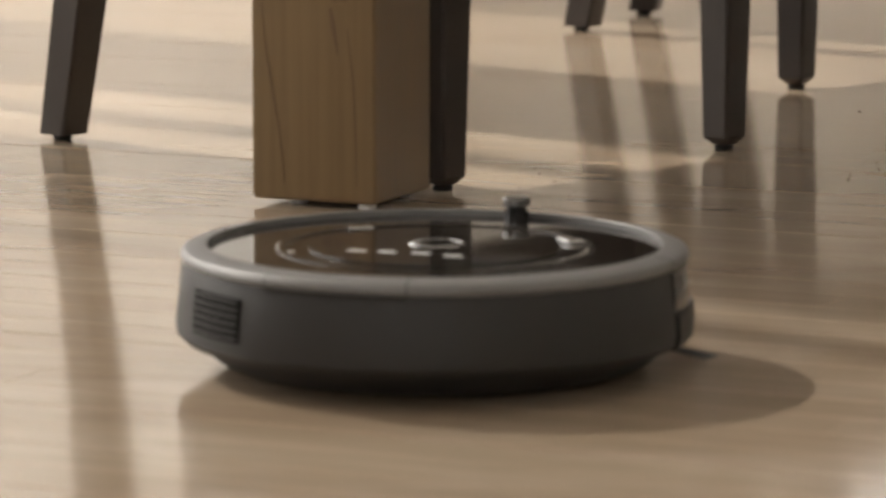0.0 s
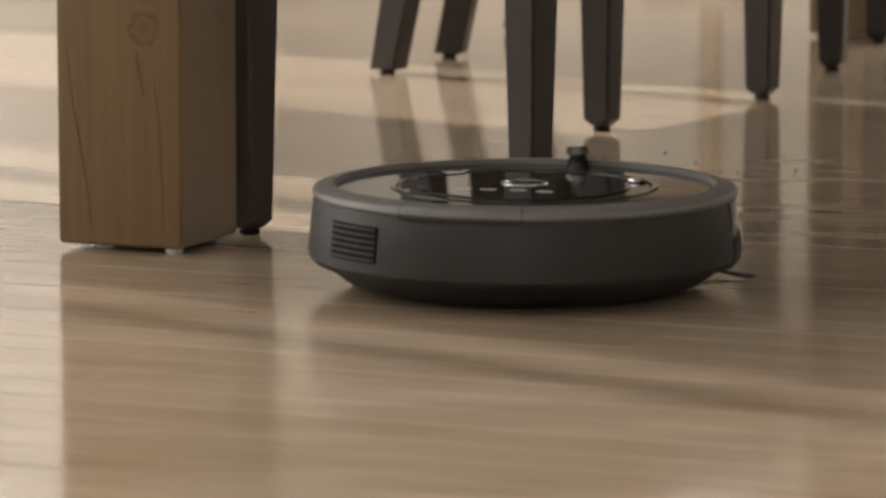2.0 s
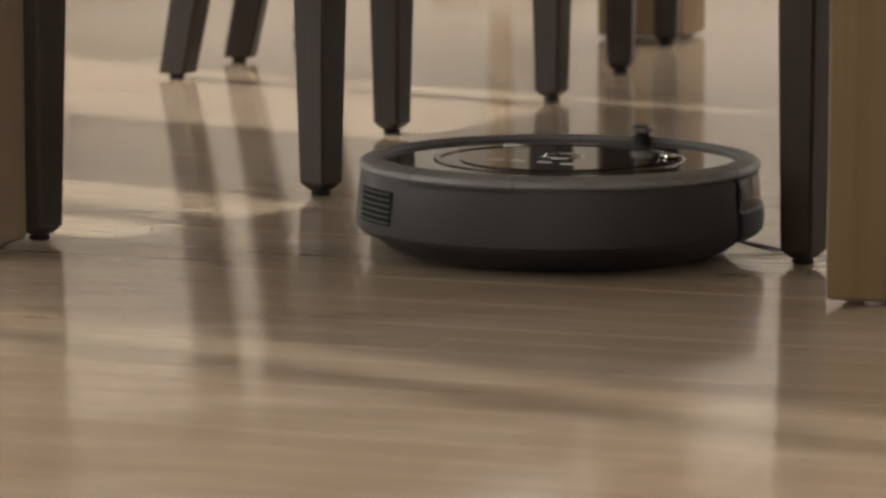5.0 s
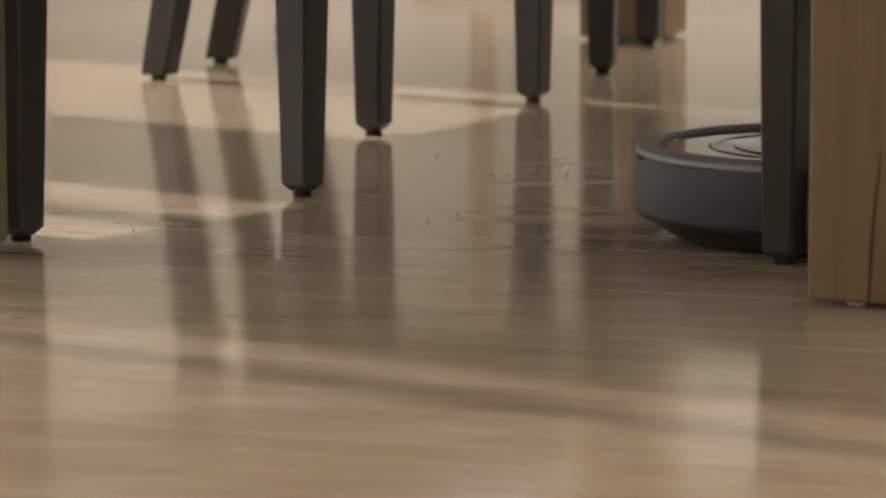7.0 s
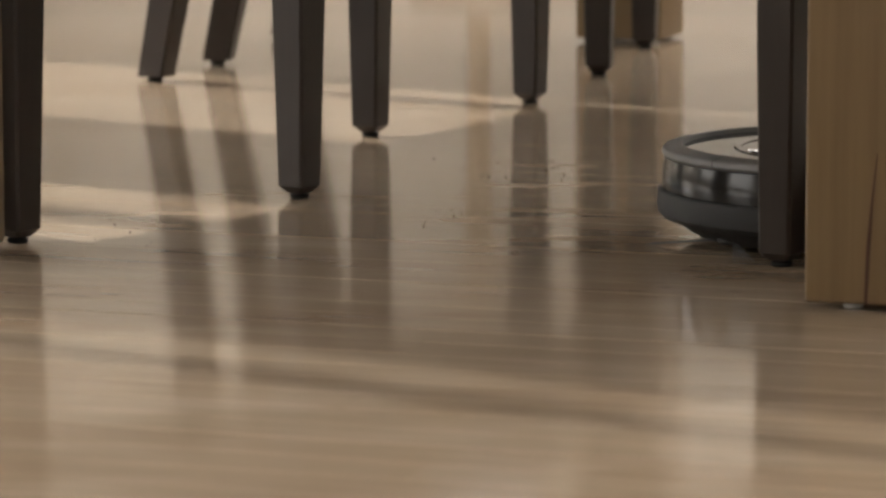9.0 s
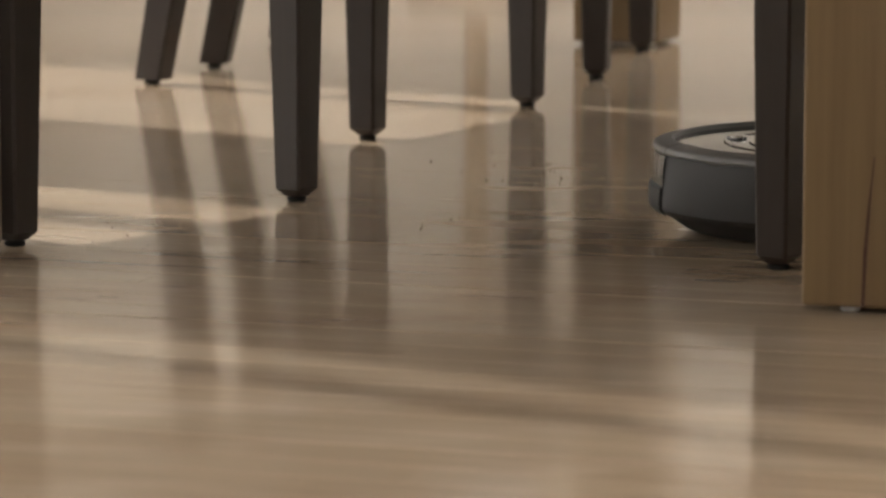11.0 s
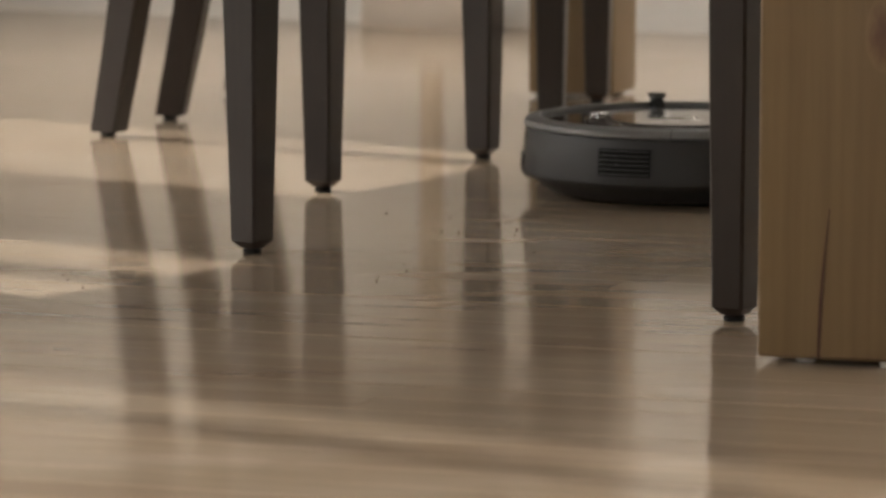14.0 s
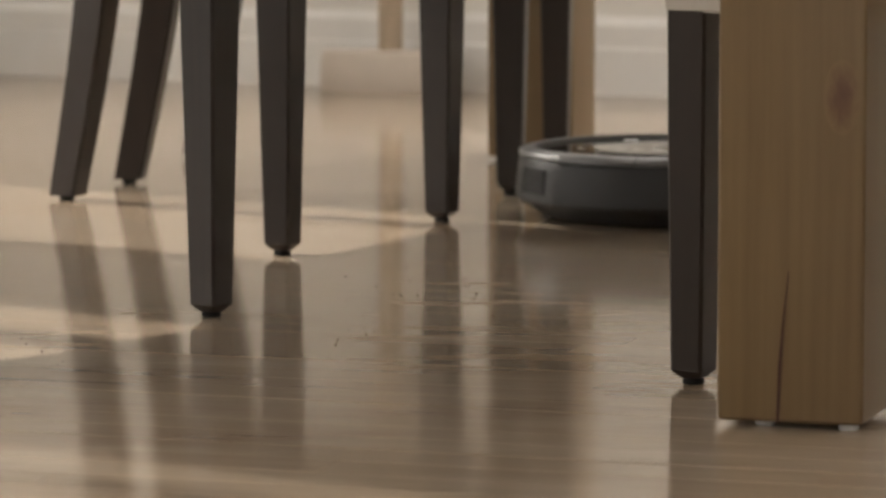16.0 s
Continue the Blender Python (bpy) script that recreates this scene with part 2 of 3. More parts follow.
W0, W1, WZ0, WZ1 = 0.6, 4.84, 0.03, 2.55
# Unseen piers and gaps, placed to cut the sun into bands on the floor.
P0, P1, P2, P3 = 3.225, 3.490, 3.892, 4.281
wall("wall_left_near", LEFT - T, LEFT, BACK, W0)
wall("wall_left_far", LEFT - T, LEFT, W1, FAR)
wall("sun_block_pier", LEFT - T, LEFT, P0, P1, WZ0, WZ1)
wall("sun_block_pier_far", LEFT - T, LEFT, P2, P3, WZ0, WZ1)
wall("wall_left_head", LEFT - T, LEFT, W0, W1, WZ1, HIGH)
wall("wall_left_sill", LEFT - T, LEFT, W0, W1, 0.0, WZ0)
# Rear wall leaves an added opening for the fill lamp.
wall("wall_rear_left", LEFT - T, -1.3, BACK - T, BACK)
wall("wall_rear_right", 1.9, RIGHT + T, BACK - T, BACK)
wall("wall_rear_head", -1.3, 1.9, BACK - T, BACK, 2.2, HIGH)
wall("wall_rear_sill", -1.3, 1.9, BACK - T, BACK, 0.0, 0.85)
top = part("ceiling", box(LEFT - T, RIGHT + T, BACK - T, FAR + T, HIGH, HIGH + 0.15), CEILING)
top.matrix_world = pose(0, 0, 0, 0, 0, -26)
tagged(top, "plain white painted ceiling", "ceiling", kind="structure")
skirting("baseboard_far", room_pose(LEFT, FAR), RIGHT - LEFT)
skirting("baseboard_right", room_pose(RIGHT, FAR, 0, -90), FAR - BACK)


def glazing(name, m, length, z0, z1, panels, label, glass=GLASS, bar=0.035):
    """A framed run of glass doors or windows along x."""
    thing = empty(name, m, label, "window")
    thing["kind"] = "structure"
    part("top_rail", box(0, length, -0.03, 0.03, z1 - 0.06, z1), TRIM, thing)
    part("bottom_rail", box(0, length, -0.03, 0.03, z0, z0 + 0.06), TRIM, thing)
    for i in range(panels + 1):
        x = length * i / panels
        x0, x1 = max(0, x - bar), min(length, x + bar)
        part("mullion", box(x0, x1, -0.028, 0.028, z0 + 0.06, z1 - 0.06), TRIM, thing)
    for i in range(panels):
        g = part("pane", box(length * i / panels + bar + 0.001, length * (i + 1) / panels - bar - 0.001, -0.003, 0.003, z0 + 0.061, z1 - 0.061), glass, thing)
        g.visible_shadow = glass is SUN_DIMMER
    return thing


glazing("window_1", room_pose(LEFT - T / 2, W0, 0, 90), 3.102 - W0, WZ0, WZ1, 2, "unseen white framed run of tall glass doors, tinted to weaken the sun", SUN_DIMMER, 0.019)
# Sidelight and narrow windows are unseen, sized to the sun's bands.
glazing("window_5", room_pose(LEFT - T / 2, 3.102, 0, 90), P0 - 3.102, WZ0, WZ1, 1, "unseen slim white framed tinted sidelight, added to cast a sun stripe", SUN_DIMMER, 0.019)
glazing("window_3", room_pose(LEFT - T / 2, P1, 0, 90), P2 - P1, WZ0, WZ1, 2, "unseen white framed narrow tall window of two lights, sized to shape the sun")
glazing("window_4", room_pose(LEFT - T / 2, P3, 0, 90), W1 - P3, WZ0, WZ1, 1, "unseen white framed narrow tall window, sized to shape the sun")
# Added window round the far fill lamp, above what is visible.
glazing("far_fill_window", room_pose(F0, FAR + T / 2), F1 - F0, FZ0, FZ1, 3, "unseen white framed window added for the far fill light")
# Added window round the rear fill lamp, never in view.
glazing("rear_fill_window", room_pose(-1.3, BACK - T / 2), 3.2, 0.85, 2.2, 3, "unseen white framed window added for the rear fill light")

TURN = -19.25


# ---- dining table on thick pine legs ----
LEG_W, LEG_D, SPAN_W, SPAN_L = 0.118, 0.113, 0.8590, 2.172


def table_leg(parent, x, y, knots):
    leg = part("leg", box(x, x + LEG_W, y, y + LEG_D, 0.005, 0.66, 0.005, 3), PINE, parent, smooth=True)
    for fx, fy in ((0.035, 0.022), (LEG_W - 0.014, 0.014), (0.020, LEG_D - 0.020), (LEG_W - 0.020, LEG_D - 0.020)):
        part("felt_pad", moved(disc(0.008, 0.0, 0.0052, 0.001, 20), Matrix.Translation((x + fx, y + fy, 0))), FELT, leg, "white round felt pad")
    for u, z, rw, rh in knots:
        bm = lathe([(0.00001, -0.5), (1.0, -0.5), (0.985, 0.0), (0.5, 0.25), (0.00001, 0.3)], 32)
        knot = part("knot", bm, SOFT_KNOT if rh > 1.5 * rw else KNOT, leg, "dark brown oval knot in the pine", smooth=True)
        knot.matrix_local = Matrix.Translation((x + u, y, z)) @ Matrix.Rotation(radians(90), 4, "X") @ Matrix.Diagonal((rw, rh, 0.0012, 1))
    return leg


def check_crack(leg, points, material=CRACK, label="dark red-brown drying crack"):
    """A drying crack: a thin dark sliver set into the leg's front face."""
    bm = bmesh.new()
    left = [bm.verts.new((x - w, y, z)) for x, y, z, w in points]
    right = [bm.verts.new((x + w, y, z)) for x, y, z, w in points]
    for i in range(len(points) - 1):
        bm.faces.new((left[i], right[i], right[i + 1], left[i + 1]))
    got = bmesh.ops.extrude_face_region(bm, geom=bm.faces[:])
    for v in got["geom"]:
        if isinstance(v, bmesh.types.BMVert):
            v.co.y += 0.004
    part("crack", bm, material, leg, label)


def dining_table():
    t = empty("dining_table", pose(-0.510, 3.566, 0, 0, 0, TURN), "long pine dining table on thick square legs", "table")
    part("tabletop", box(-0.10, SPAN_W + LEG_W + 0.10, -0.05, SPAN_L + LEG_D + 0.05, 0.715, 0.755, 0.006, 3), PINE, t, smooth=True)
    for name, x0, x1, y0, y1 in (("end_rail", LEG_W, SPAN_W, 0.03, 0.055), ("end_rail", LEG_W, SPAN_W, SPAN_L + 0.05, SPAN_L + 0.075),
                                 ("side_rail", 0.03, 0.055, LEG_D, SPAN_L), ("side_rail", SPAN_W + 0.06, SPAN_W + 0.085, LEG_D, SPAN_L)):
        part(name, box(x0, x1, y0, y1, 0.62, 0.714, 0.003), PINE, t)
    for x in (0, SPAN_W):
        for y in (0, SPAN_L):
            part("corner_block", box(x + 0.004, x + LEG_W - 0.004, y + 0.004, y + LEG_D - 0.004, 0.655, 0.7155), PINE, t)
    left = table_leg(t, 0, 0, [(0.084, 0.1925, 0.019, 0.018), (0.030, 0.47, 0.012, 0.015)])
    for line in ([(0.0105, 0.175, 0.0003), (0.0150, 0.130, 0.0007), (0.0235, 0.085, 0.0008), (0.0300, 0.045, 0.0006), (0.0315, 0.020, 0.0003)],
                 [(0.0760, 0.172, 0.0012), (0.0785, 0.158, 0.0022), (0.0815, 0.142, 0.0012), (0.0830, 0.132, 0.0003)],
                 [(0.0920, 0.155, 0.0003), (0.0975, 0.110, 0.0006), (0.1000, 0.060, 0.0006), (0.1010, 0.020, 0.0003)]):
        check_crack(left, [(u, -0.0004, z, w) for u, z, w in line], GRAIN, "darker grain line in the pine")
    right = table_leg(t, SPAN_W, 0, [(0.03, 0.55, 0.014, 0.014), (0.099, 0.262, 0.015, 0.030), (0.060, 0.375, 0.010, 0.018)])
    check_crack(right, [(SPAN_W + 0.050, -0.0006, 0.006, 0.0012), (SPAN_W + 0.0515, -0.0006, 0.05, 0.0014), (SPAN_W + 0.054, -0.0006, 0.085, 0.0009), (SPAN_W + 0.058, -0.0006, 0.125, 0.0003)])
    table_leg(t, 0, SPAN_L, [])
    table_leg(t, SPAN_W, SPAN_L, [])
    return t


dining_table()


# ---- chairs ----
def square_bar(points, sizes, bevel=0.0025):
    """A square bar swept through points in local space, its sides kept square to x and y."""
    bm = bmesh.new()
    rings = []
    for (x, y, z), (sx, sy) in zip(points, sizes):
        c = bevel
        loop = [(-sx + c, -sy), (sx - c, -sy), (sx, -sy + c), (sx, sy - c), (sx - c, sy), (-sx + c, sy), (-sx, sy - c), (-sx, -sy + c)]
        rings.append([bm.verts.new((x + a, y + b, z)) for a, b in loop])
    for p, q in zip(rings, rings[1:]):
        for k in range(8):
            bm.faces.new((p[k], p[(k + 1) % 8], q[(k + 1) % 8], q[k]))
    bm.faces.new(rings[0][::-1])
    bm.faces.new(rings[-1])
    return bm


def foot_glide(leg, x, y):
    glide = lathe([(0.00001, 0), (0.0080, 0), (0.0095, 0.0015), (0.0090, 0.0040), (0.0070, 0.0048), (0.0070, 0.0065), (0.00001, 0.0065)], 18)
    part("glide", moved(glide, Matrix.Translation((x, y, 0))), GLIDE, leg, "small dark round foot glide", smooth=True)


FRONT_HALF, REAR_BACK = 0.19, 0.513


def dining_chair(m, rear_back=REAR_BACK, rear_right=0.19, rear_left=0.19, front_right=FRONT_HALF):
    """Faces +x; the middle between its front feet is at the origin."""
    c = empty("dining_chair", m, "dark espresso-stained wooden dining chair tucked under the table", "chair", "chairs round the table")
    for side in (-1, 1):
        y = -front_right if side < 0 else FRONT_HALF
        yr = -rear_right if side < 0 else rear_left
        leg = part("front_leg", square_bar([(0, y, 0.0055), (0, y, 0.0125), (0, y, 0.26), (0, y, 0.44)], [(0.0090, 0.0090), (0.0153, 0.0153), (0.0204, 0.0204), (0.0226, 0.0226)]), STAIN, c)
        foot_glide(leg, 0, y)
        rear, size = [], []
        for i in range(15):
            z = 0.006 + 0.95 * i / 14
            if z < 0.45:
                x = -rear_back + 0.060 * math.sin(min(1.0, z / 0.45) * math.pi / 2)
            else:
                x = -rear_back + 0.060 - 0.095 * ((z - 0.45) / 0.5) ** 1.3
            rear.append((x, yr, z))
            size.append((0.0175 + 0.0065 * min(1, z / 0.4), 0.0170 + 0.0055 * min(1, z / 0.4)))
        leg = part("rear_leg", square_bar(rear, size), STAIN, c)
        foot_glide(leg, -rear_back, yr)
        part("side_rail", box(-0.425, -0.021, y - 0.010, y + 0.010, 0.375, 0.438, 0.002), STAIN, c)
    part("front_rail", box(-0.011, 0.011, -FRONT_HALF + 0.026, FRONT_HALF - 0.026, 0.375, 0.438, 0.002), STAIN, c)
    part("rear_rail", box(-0.458, -0.4265, -rear_right + 0.018, rear_left - 0.018, 0.375, 0.440, 0.001), STAIN, c)
    part("seat", box(-0.43, 0.03, -0.215, 0.215, 0.4405, 0.486, 0.014, 4), FABRIC, c, "pale upholstered seat", smooth=True)
    lean = [(-rear_back + 0.060 - 0.095 * ((z - 0.45) / 0.5) ** 1.3, z) for z in (0.470, 0.60, 0.72, 0.84, 0.945)]
    bm = bmesh.new()
    rows = []
    for x, z in lean:
        rows.append([bm.verts.new((x + d, w, z)) for d, w in ((-0.013, -rear_right + 0.016), (-0.013, rear_left - 0.016), (0.015, rear_left - 0.016), (0.015, -rear_right + 0.016))])
    for p, q in zip(rows, rows[1:]):
        for k in range(4):
            bm.faces.new((p[k], p[(k + 1) % 4], q[(k + 1) % 4], q[k]))
    bm.faces.new(rows[0][::-1])
    bm.faces.new(rows[-1])
    bmesh.ops.bevel(bm, geom=[e for e in bm.edges if e.is_boundary is False and len(e.link_faces) == 2 and e.calc_face_angle(0) > 0.8], offset=0.004, segments=2, affect="EDGES")
    part("back_panel", bm, FABRIC, c, "pale upholstered back panel", smooth=True)
    return c


def facing(x, y, fx, fy):
    return pose(x, y, 0, 0, 0, math.degrees(math.atan2(fy, fx)))


dining_chair(facing(-0.233, 3.823, 0.788, -0.615), front_right=0.1975)
dining_chair(facing(0.035, 4.662, 0.881, -0.473), 0.522, 0.20, 0.215)
dining_chair(facing(0.256, 5.342, 0.980, -0.200), 0.497, 0.134, 0.235)


def stool(m):
    """A low upholstered stool; one foot at the origin, the others towards +x and +y."""
    s = empty("stool", m, "low pale upholstered stool on tapered dark wooden legs", "stool")
    wide, deep = 0.38, 0.42
    for x, y in ((0, 0), (wide, 0), (0, deep), (wide, deep)):
        leg = part("leg", square_bar([(x, y, 0.0055), (x, y, 0.0120), (x, y, 0.20), (x, y, 0.318)], [(0.0092, 0.0092), (0.0150, 0.0150), (0.0176, 0.0176), (0.0184, 0.0184)]), STAIN, s)
        foot_glide(leg, x, y)
    part("seat_frame", box(-0.020, wide + 0.020, -0.020, deep + 0.020, 0.314, 0.352, 0.006, 3), FABRIC, s, "pale fabric covered seat frame", smooth=True)
    part("cushion", box(-0.022, wide + 0.022, -0.022, deep + 0.022, 0.3525, 0.44, 0.022, 4), FABRIC, s, "pale oat fabric cushion", smooth=True)
    return s


stool(pose(0.3035, 3.518, 0, 0, 0, math.degrees(math.atan2(-0.55, 0.835))))


# ---- round pot on a pale stand by the far wall ----
def plant_stand():
    t = empty("side_table", pose(0.094, 6.855, 0, 0, 0, -26), "round pedestal side table with a pale post by the wall", "side table")
    part("foot", moved(lathe([(0.00001, 0), (0.122, 0), (0.126, 0.006), (0.124, 0.055), (0.118, 0.066), (0.00001, 0.070)], 48), Matrix.Diagonal((1, 0.42, 1, 1))), STONEWARE, t, smooth=True)
    part("post", moved(disc(0.020, 0.068, 0.52, 0.002, 24), Matrix.Identity(4)), RATTAN, t, smooth=True)
    part("top", moved(disc(0.17, 0.518, 0.545, 0.005, 48), Matrix.Diagonal((1, 0.42, 1, 1))), RATTAN, t, smooth=True)


plant_stand()


# ---- robot vacuum ----
ROBOT_ROWS = [(0.0, -0.276, 2.802, 72.5), (0.5, -0.232, 2.949, 74), (1.0, -0.188, 3.086, 75), (1.5, -0.146, 3.229, 74.6), (2.0, -0.103, 3.376, 74), (2.5, -0.063, 3.524, 72),
              (2.7, -0.053, 3.552, 69), (3.0, -0.046, 3.560, 60.5), (3.25, -0.048, 3.556, 42), (3.5, -0.044, 3.550, 22), (3.75, -0.010, 3.548, 9), (4.0, 0.033, 3.552, 4.5),
              (4.5, 0.115, 3.571, 1.5), (4.75, 0.110, 3.580, 30), (5.0, 0.100, 3.586, 58.4), (5.2, 0.094, 3.591, 74.4), (5.5, 0.096, 3.602, 74), (6.0, 0.150, 3.665, 42), (6.6, 0.280, 3.703, 12),
              (7.3, 0.381, 3.676, -22), (7.6, 0.380, 3.692, -37), (7.8, 0.379, 3.697, -50), (8.0, 0.378, 3.700, -70), (8.25, 0.379, 3.699, -93), (8.5, 0.381, 3.696, -101), (9.2, 0.384, 3.688, -112), (10.2, 0.383, 3.715, -185),
              (11.3, 0.380, 3.784, -262), (12.0, 0.370, 3.900, -262), (12.5, 0.364, 4.018, -262), (13.0, 0.355, 4.146, -262), (13.5, 0.342, 4.303, -262), (14.0, 0.331, 4.465, -262),
              (14.5, 0.321, 4.633, -262), (15.0, 0.310, 4.772, -262), (15.3, 0.312, 4.780, -270), (15.5, 0.320, 4.795, -282), (15.8, 0.347, 4.820, -309), (16.0, 0.387, 4.866, -303.5)]


def robot_vacuum():
    """Drives towards +x."""
    r = empty("robot_vacuum", pose(ROBOT_ROWS[0][1], ROBOT_ROWS[0][2], 0, 0, 0, ROBOT_ROWS[0][3]), "round charcoal robot vacuum with a glossy dark lid on the floor", "robot vacuum")
    # Darker than the shell: the underside's shade is put into the colour.
    part("chassis", lathe([(0.00001, 0.0045), (0.136, 0.0045), (0.143, 0.0075), (0.165, 0.0235), (0.165, 0.0700), (0.00001, 0.0700)], 128), DARK, r, smooth=True)
    shell = [(0.160, 0.0225), (0.1665, 0.0215), (0.1705, 0.026), (0.1710, 0.032), (0.1690, 0.052), (0.1668, 0.070), (0.1655, 0.0725), (0.160, 0.0725)]
    body = part("rear_shell", lathe(shell, 96, 91.2, 268.8), BODY, r, smooth=True)
    bumper = part("bumper", lathe([(0.160, 0.0445), (0.1675, 0.0445), (0.1682, 0.047), (0.1675, 0.060), (0.1658, 0.0715), (0.160, 0.0722)], 96, -88.9, 88.9), GLOSS, r, "glossy black front bumper", smooth=True)
    part("lip", lathe([(0.160, 0.0205), (0.1668, 0.0202), (0.1706, 0.0245), (0.1714, 0.031), (0.1708, 0.0428), (0.1692, 0.0445), (0.160, 0.0443)], 96, -88.9, 88.9), LIP, bumper, "matt black rubber bumper lip", smooth=True)
    band = [(0.1502, 0.0735), (0.1500, 0.0822), (0.1505, 0.0827), (0.1530, 0.0828), (0.1635, 0.0806), (0.1660, 0.0796), (0.1672, 0.0782), (0.1677, 0.0752), (0.1662, 0.0727), (0.158, 0.0727)]
    ring = part("rim", lathe(band, 160), RING, r, "satin grey raised rim", smooth=True)
    for a in (90, -90, 163, 197, 35, -35):
        part("seam", lathe([(x + 0.0001, z + 0.0001) for x, z in band], 1, a - 0.14, a + 0.14), DARK, ring)
    # No hollow is cut: a proud dark strip carries the recess's shade.
    part("latch_recess", lathe([(0.1655, 0.0700), (0.1678, 0.0698), (0.1680, 0.0728), (0.1655, 0.0730)], 24, 163, 197), DARK, body, "dark strip for the shaded finger recess under the rim")
    lid = part("lid", disc(0.1502, 0.070, 0.0785, 0.0008, 128), LID, r, "smoked glossy lid", smooth=True)
    part("handle_hoop", lathe([(0.0990, 0.0784), (0.0993, 0.0791), (0.0998, 0.0793), (0.1048, 0.0793), (0.1053, 0.0791), (0.1056, 0.0784)], 128), LID, lid, "glossy flat carrying hoop", smooth=True)
    plate = part("control_plate", disc(0.0835, 0.0784, 0.0797, 0.0004, 128), LID, lid, "raised glossy round control plate", smooth=True)
    part("button_ring", moved(lathe([(0.0155, 0.0796), (0.0160, 0.0804), (0.0186, 0.0804), (0.0190, 0.0796)], 64), Matrix.Translation((0.012, 0.004, 0))), CHROME, plate, "chrome ring round the button", smooth=True)
    part("button", moved(disc(0.0150, 0.0795, 0.0802, 0.0004, 48), Matrix.Translation((0.012, 0.004, 0))), GLOSS, plate, smooth=True)
    # Four short pale bars in a row on the plate.
    for x, y in ((-0.0385, 0.0390), (-0.0360, 0.0185), (-0.0330, -0.0045), (-0.0350, -0.0275)):
        part("lid_mark", moved(box(-0.0035, 0.0035, -0.0062, 0.0062, 0.0796, 0.0799), Matrix.Translation((x, y, 0))), PALE_MARK, plate, "short pale mark")
    for x, y in ((-0.054, 0.080), (-0.136, 0.030)):
        part("indicator", moved(disc(0.0026, 0.0784, 0.0790, 0.0003, 20), Matrix.Translation((x, y, 0))), PALE_MARK, lid, "small pale indicator dot", smooth=True)
    for y in (-0.0735, 0.0790):
        part("handle_catch", moved(box(-0.0060, 0.0060, -0.0085, 0.0085, 0.0784, 0.0814, 0.0013), Matrix.Translation((0.056, y, 0)) @ Matrix.Rotation(radians(math.copysign(38, y)), 4, "Z")), CHROME, lid, "bright catch of the carrying hoop", smooth=True)
    knob = part("sensor_post", moved(lathe([(0.00001, 0.074), (0.0085, 0.074), (0.0085, 0.0845), (0.0070, 0.0855), (0.0070, 0.0875), (0.00001, 0.0875)], 32), Matrix.Translation((0.1430, 0, 0))), GLOSS, r, "black sensor post", smooth=True)
    part("cap", moved(lathe([(0.00001, 0.0875), (0.0085, 0.0875), (0.0098, 0.0885), (0.0098, 0.0925), (0.0088, 0.0938), (0.00001, 0.0942)], 32), Matrix.Translation((0.1430, 0, 0))), SMOKE, knob, "clear bright sensor cap", smooth=True)
    # Backing lies nearly flush; its black stands in for the slots' depth shade.
    vent = part("vent", lathe([(0.166, 0.0345), (0.1714, 0.0345), (0.1692, 0.0625), (0.166, 0.0625)], 16, 137, 156), SLOT_SHADE, r, "dark slotted exhaust vent")
    for i in range(6):
        z = 0.0360 + i * 0.0047
        rr = 0.1721 - (z - 0.034) * 0.08
        part("vent_slat", lathe([(0.166, z), (rr, z), (rr - 0.0001, z + 0.0015), (0.166, z + 0.0015)], 16, 137.5, 155.5), BODY, vent)
    for y in (-0.105, 0.105):
        wheel = part("wheel", moved(disc(0.033, -0.010, 0.010, 0.002, 40), Matrix.Translation((0, y, 0.033)) @ Matrix.Rotation(radians(90), 4, "X")), RUBBER, r, "black ribbed drive wheel", smooth=True)
    part("caster", moved(disc(0.012, -0.008, 0.008, 0.002, 24), Matrix.Translation((0.115, 0, 0.012)) @ Matrix.Rotation(radians(90), 4, "X")), RUBBER, r, smooth=True)
    brush = part("side_brush", moved(disc(0.013, 0.006, 0.012, 0.002, 24), Matrix.Translation((0.105, -0.085, 0))), BODY, r, "spinning side brush hub", smooth=True)
    for k in range(3):
        a = radians(20 + 120 * k)
        for j in range(5):
            b = a + radians(3.0 * (j - 2))
            part("bristle", tube([(0.105 + 0.011 * math.cos(b), -0.085 + 0.011 * math.sin(b), 0.009), (0.105 + 0.045 * math.cos(b), -0.085 + 0.045 * math.sin(b), 0.005), (0.105 + 0.078 * math.cos(b), -0.085 + 0.078 * math.sin(b), 0.0012)], [0.0006, 0.0006, 0.0004], 5), BRISTLE, brush)
    for mesh in {o.data for o in r.children_recursive}:
        mesh.transform(Matrix.Scale(1.024, 4))
    return r


robot = robot_vacuum()


# ---- crumbs scattered on the boards ----
def crumbs(name, spots, label):
    rnd = random.Random(4)
    bm = bmesh.new()
    for x, y, count, sx, sy in spots:
        for _ in range(count):
            size = rnd.uniform(0.0005, 0.0013)
            m = Matrix.Translation((rnd.gauss(x, sx), rnd.gauss(y, sy), size * 0.35)) @ Euler((rnd.uniform(0, 6), rnd.uniform(0, 6), rnd.uniform(0, 6))).to_matrix().to_4x4() @ Matrix.Diagonal((rnd.uniform(0.6, 1.4), 1, rnd.uniform(0.5, 0.9), 1))
            bmesh.ops.create_icosphere(bm, subdivisions=1, radius=size, matrix=m)
    return tagged(part(name, bm, CRUMB), label, "crumbs", kind="stuff")


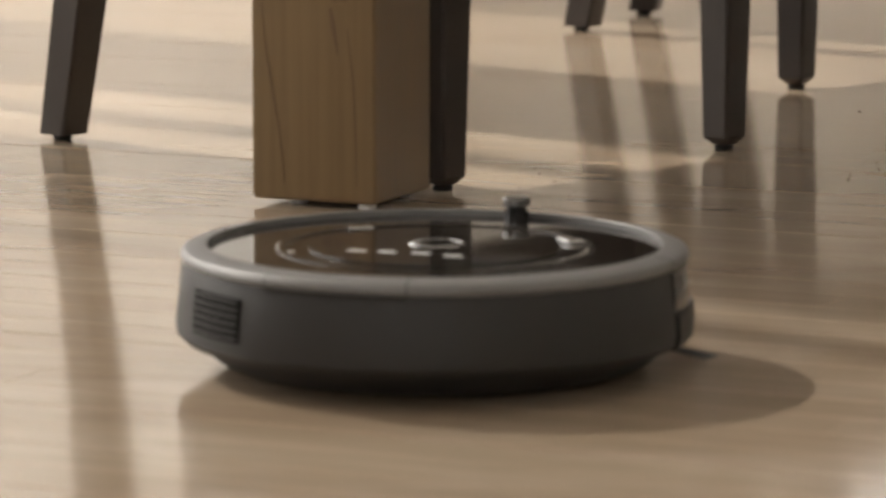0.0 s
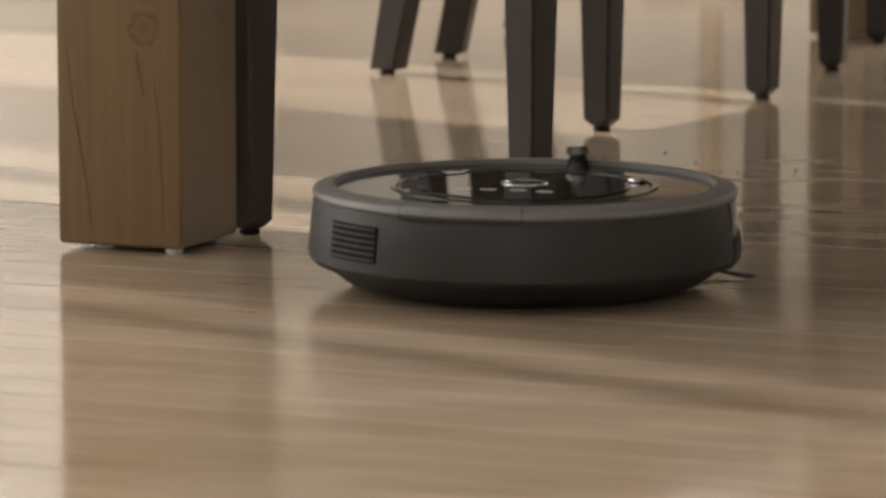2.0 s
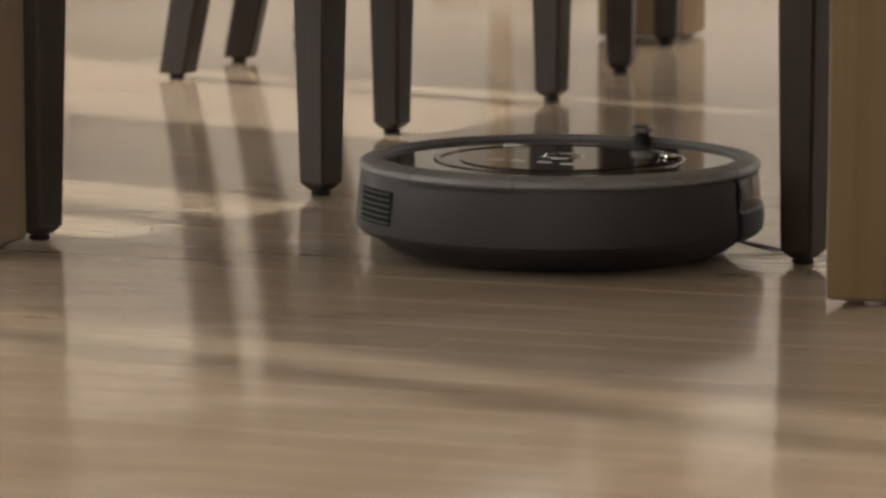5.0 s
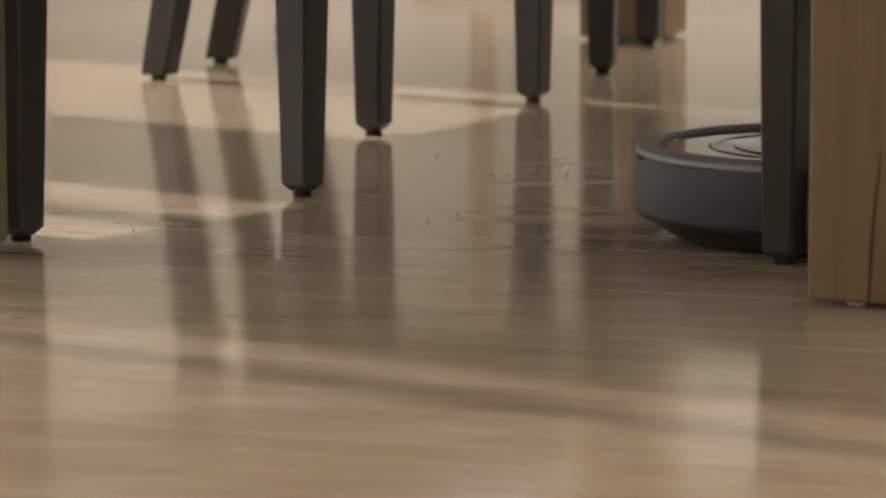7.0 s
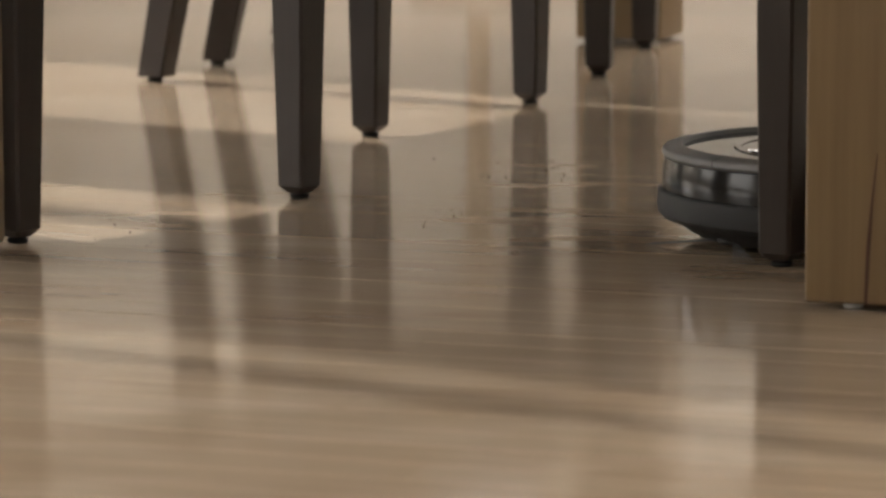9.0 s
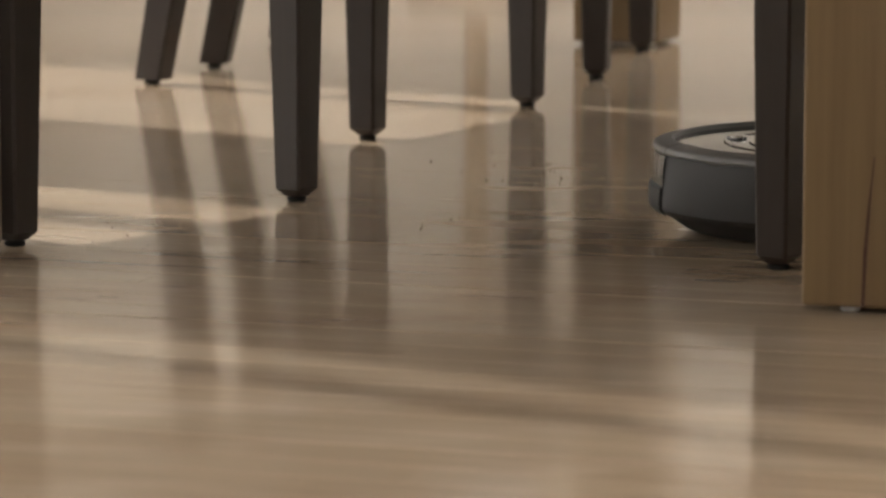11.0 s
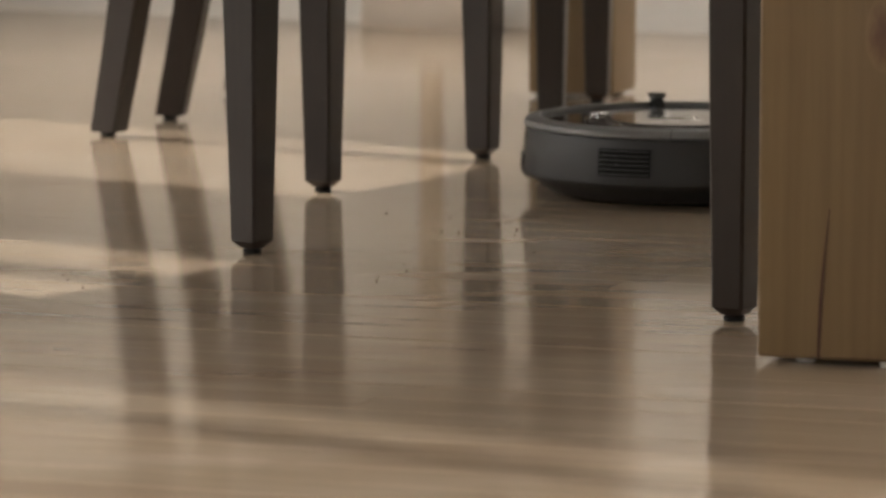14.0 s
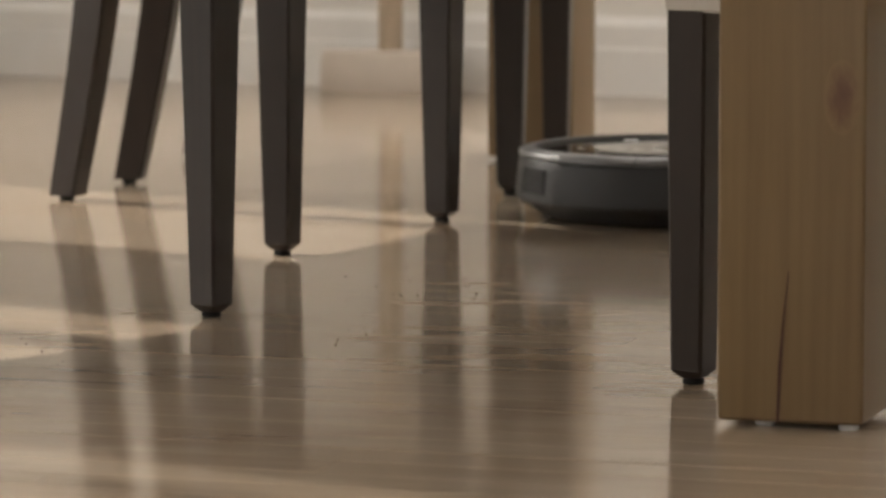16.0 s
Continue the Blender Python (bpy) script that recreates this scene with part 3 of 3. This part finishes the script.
crumbs("crumbs", [(0.128, 4.20, 26, 0.016, 0.055), (0.085, 4.10, 16, 0.020, 0.035), (0.02, 3.87, 9, 0.030, 0.045), (0.16, 3.95, 8, 0.035, 0.060), (-0.275, 3.80, 4, 0.008, 0.02), (-0.20, 3.66, 7, 0.03, 0.03), (0.05, 4.3, 12, 0.06, 0.09)],
       "dark food crumbs and grit scattered on the boards")


# ---- floor boards, laid across the room ----
BOARD, GAP, PLANK_GAP = 0.057, 0.0004, 0.0017


def board_mesh(length, joint=GAP):
    """A board along x with eased long edges, its top at z = 0."""
    e, s = 0.0003, 0.0002
    w = BOARD - joint
    profile = [(0, -0.012), (w, -0.012), (w, -s), (w - e, 0), (e, 0), (0, -s)]
    bm = bmesh.new()
    ends = [[bm.verts.new((x, y, z)) for y, z in profile] for x in (GAP / 2, length - GAP / 2)]
    n = len(profile)
    for j in range(n):
        bm.faces.new((ends[0][j], ends[0][(j + 1) % n], ends[1][(j + 1) % n], ends[1][j]))
    bm.faces.new(ends[0][::-1])
    bm.faces.new(ends[1])
    return bm


def floor_boards():
    base = part("floor", box(LEFT - T, RIGHT + T, BACK - T, FAR + T, -0.06, -0.0125), SUBFLOOR)
    base.matrix_world = pose(0, 0, 0, 0, 0, -26)
    tagged(base, "warm oak strip floor with a glossy finish", "floor", kind="structure")
    rnd = random.Random(11)
    lengths = [0.7, 0.9, 1.1, 1.3, 1.5]
    meshes = []
    for n, joint in itertools.product(lengths, (GAP, PLANK_GAP)):
        ob = part("board", board_mesh(n, joint), FLOOR)
        meshes.append(ob.data)
        bpy.data.objects.remove(ob)
    turn = pose(0, 0, 0, 0, 0, TURN)
    back = base.matrix_world.inverted()
    run = (back @ turn).to_3x3() @ Vector((1, 0, 0))
    verts, faces, made = [], [], 0
    row0 = int(-5.0 / BOARD)
    for row in range(row0, row0 + int(13.5 / BOARD)):
        y = row * BOARD + 0.042
        x = -5.6 - rnd.uniform(0, 1.2)
        while x < 5.4:
            k = rnd.randrange(5)
            n = lengths[k]
            strip = meshes[2 * k + (row % 4 == 3)]
            lift, tilt = rnd.uniform(-0.0002, 0.0), rnd.uniform(-0.010, 0.010)
            m = turn @ Matrix.Translation((x, y, lift)) @ Matrix.Rotation(radians(tilt), 4, "X")
            mid = turn @ Vector((x + n / 2, y, 0))
            inside = LEFT - n < RU.dot(mid) < RIGHT + n and BACK - 0.3 < RV.dot(mid) < FAR + 0.3
            if inside:
                if abs(mid.x - 0.06 * (mid.y - 3.0)) < 0.72 and 2.25 < mid.y < 5.7 and made < 300:
                    ob = new("board", strip)
                    ob.parent = base
                    ob.matrix_world = m
                    ob.matrix_local = back @ m
                    made += 1
                else:
                    at = len(verts)
                    for v in strip.vertices:
                        p = back @ m @ v.co
                        p += run * ((min(max(p.x, LEFT - 0.9 * T), RIGHT + 0.9 * T) - p.x) / run.x)
                        verts.append((p.x, min(max(p.y, BACK - 0.9 * T), FAR + 0.9 * T), p.z))
                    for p in strip.polygons:
                        faces.append([at + i for i in p.vertices])
            x += n
    rest = bpy.data.meshes.new("boards_beyond")
    rest.from_pydata(verts, [], faces)
    rest.materials.append(FLOOR_REST)
    ob = new("boards_beyond", rest)
    ob.parent = base
    ob["kind"] = "stuff"


floor_boards()


# ---- what moves ----
def motions():
    walk(robot, [(t, pose(x, y, 0, 0, 0, heading)) for t, x, y, heading in ROBOT_ROWS])


motions()
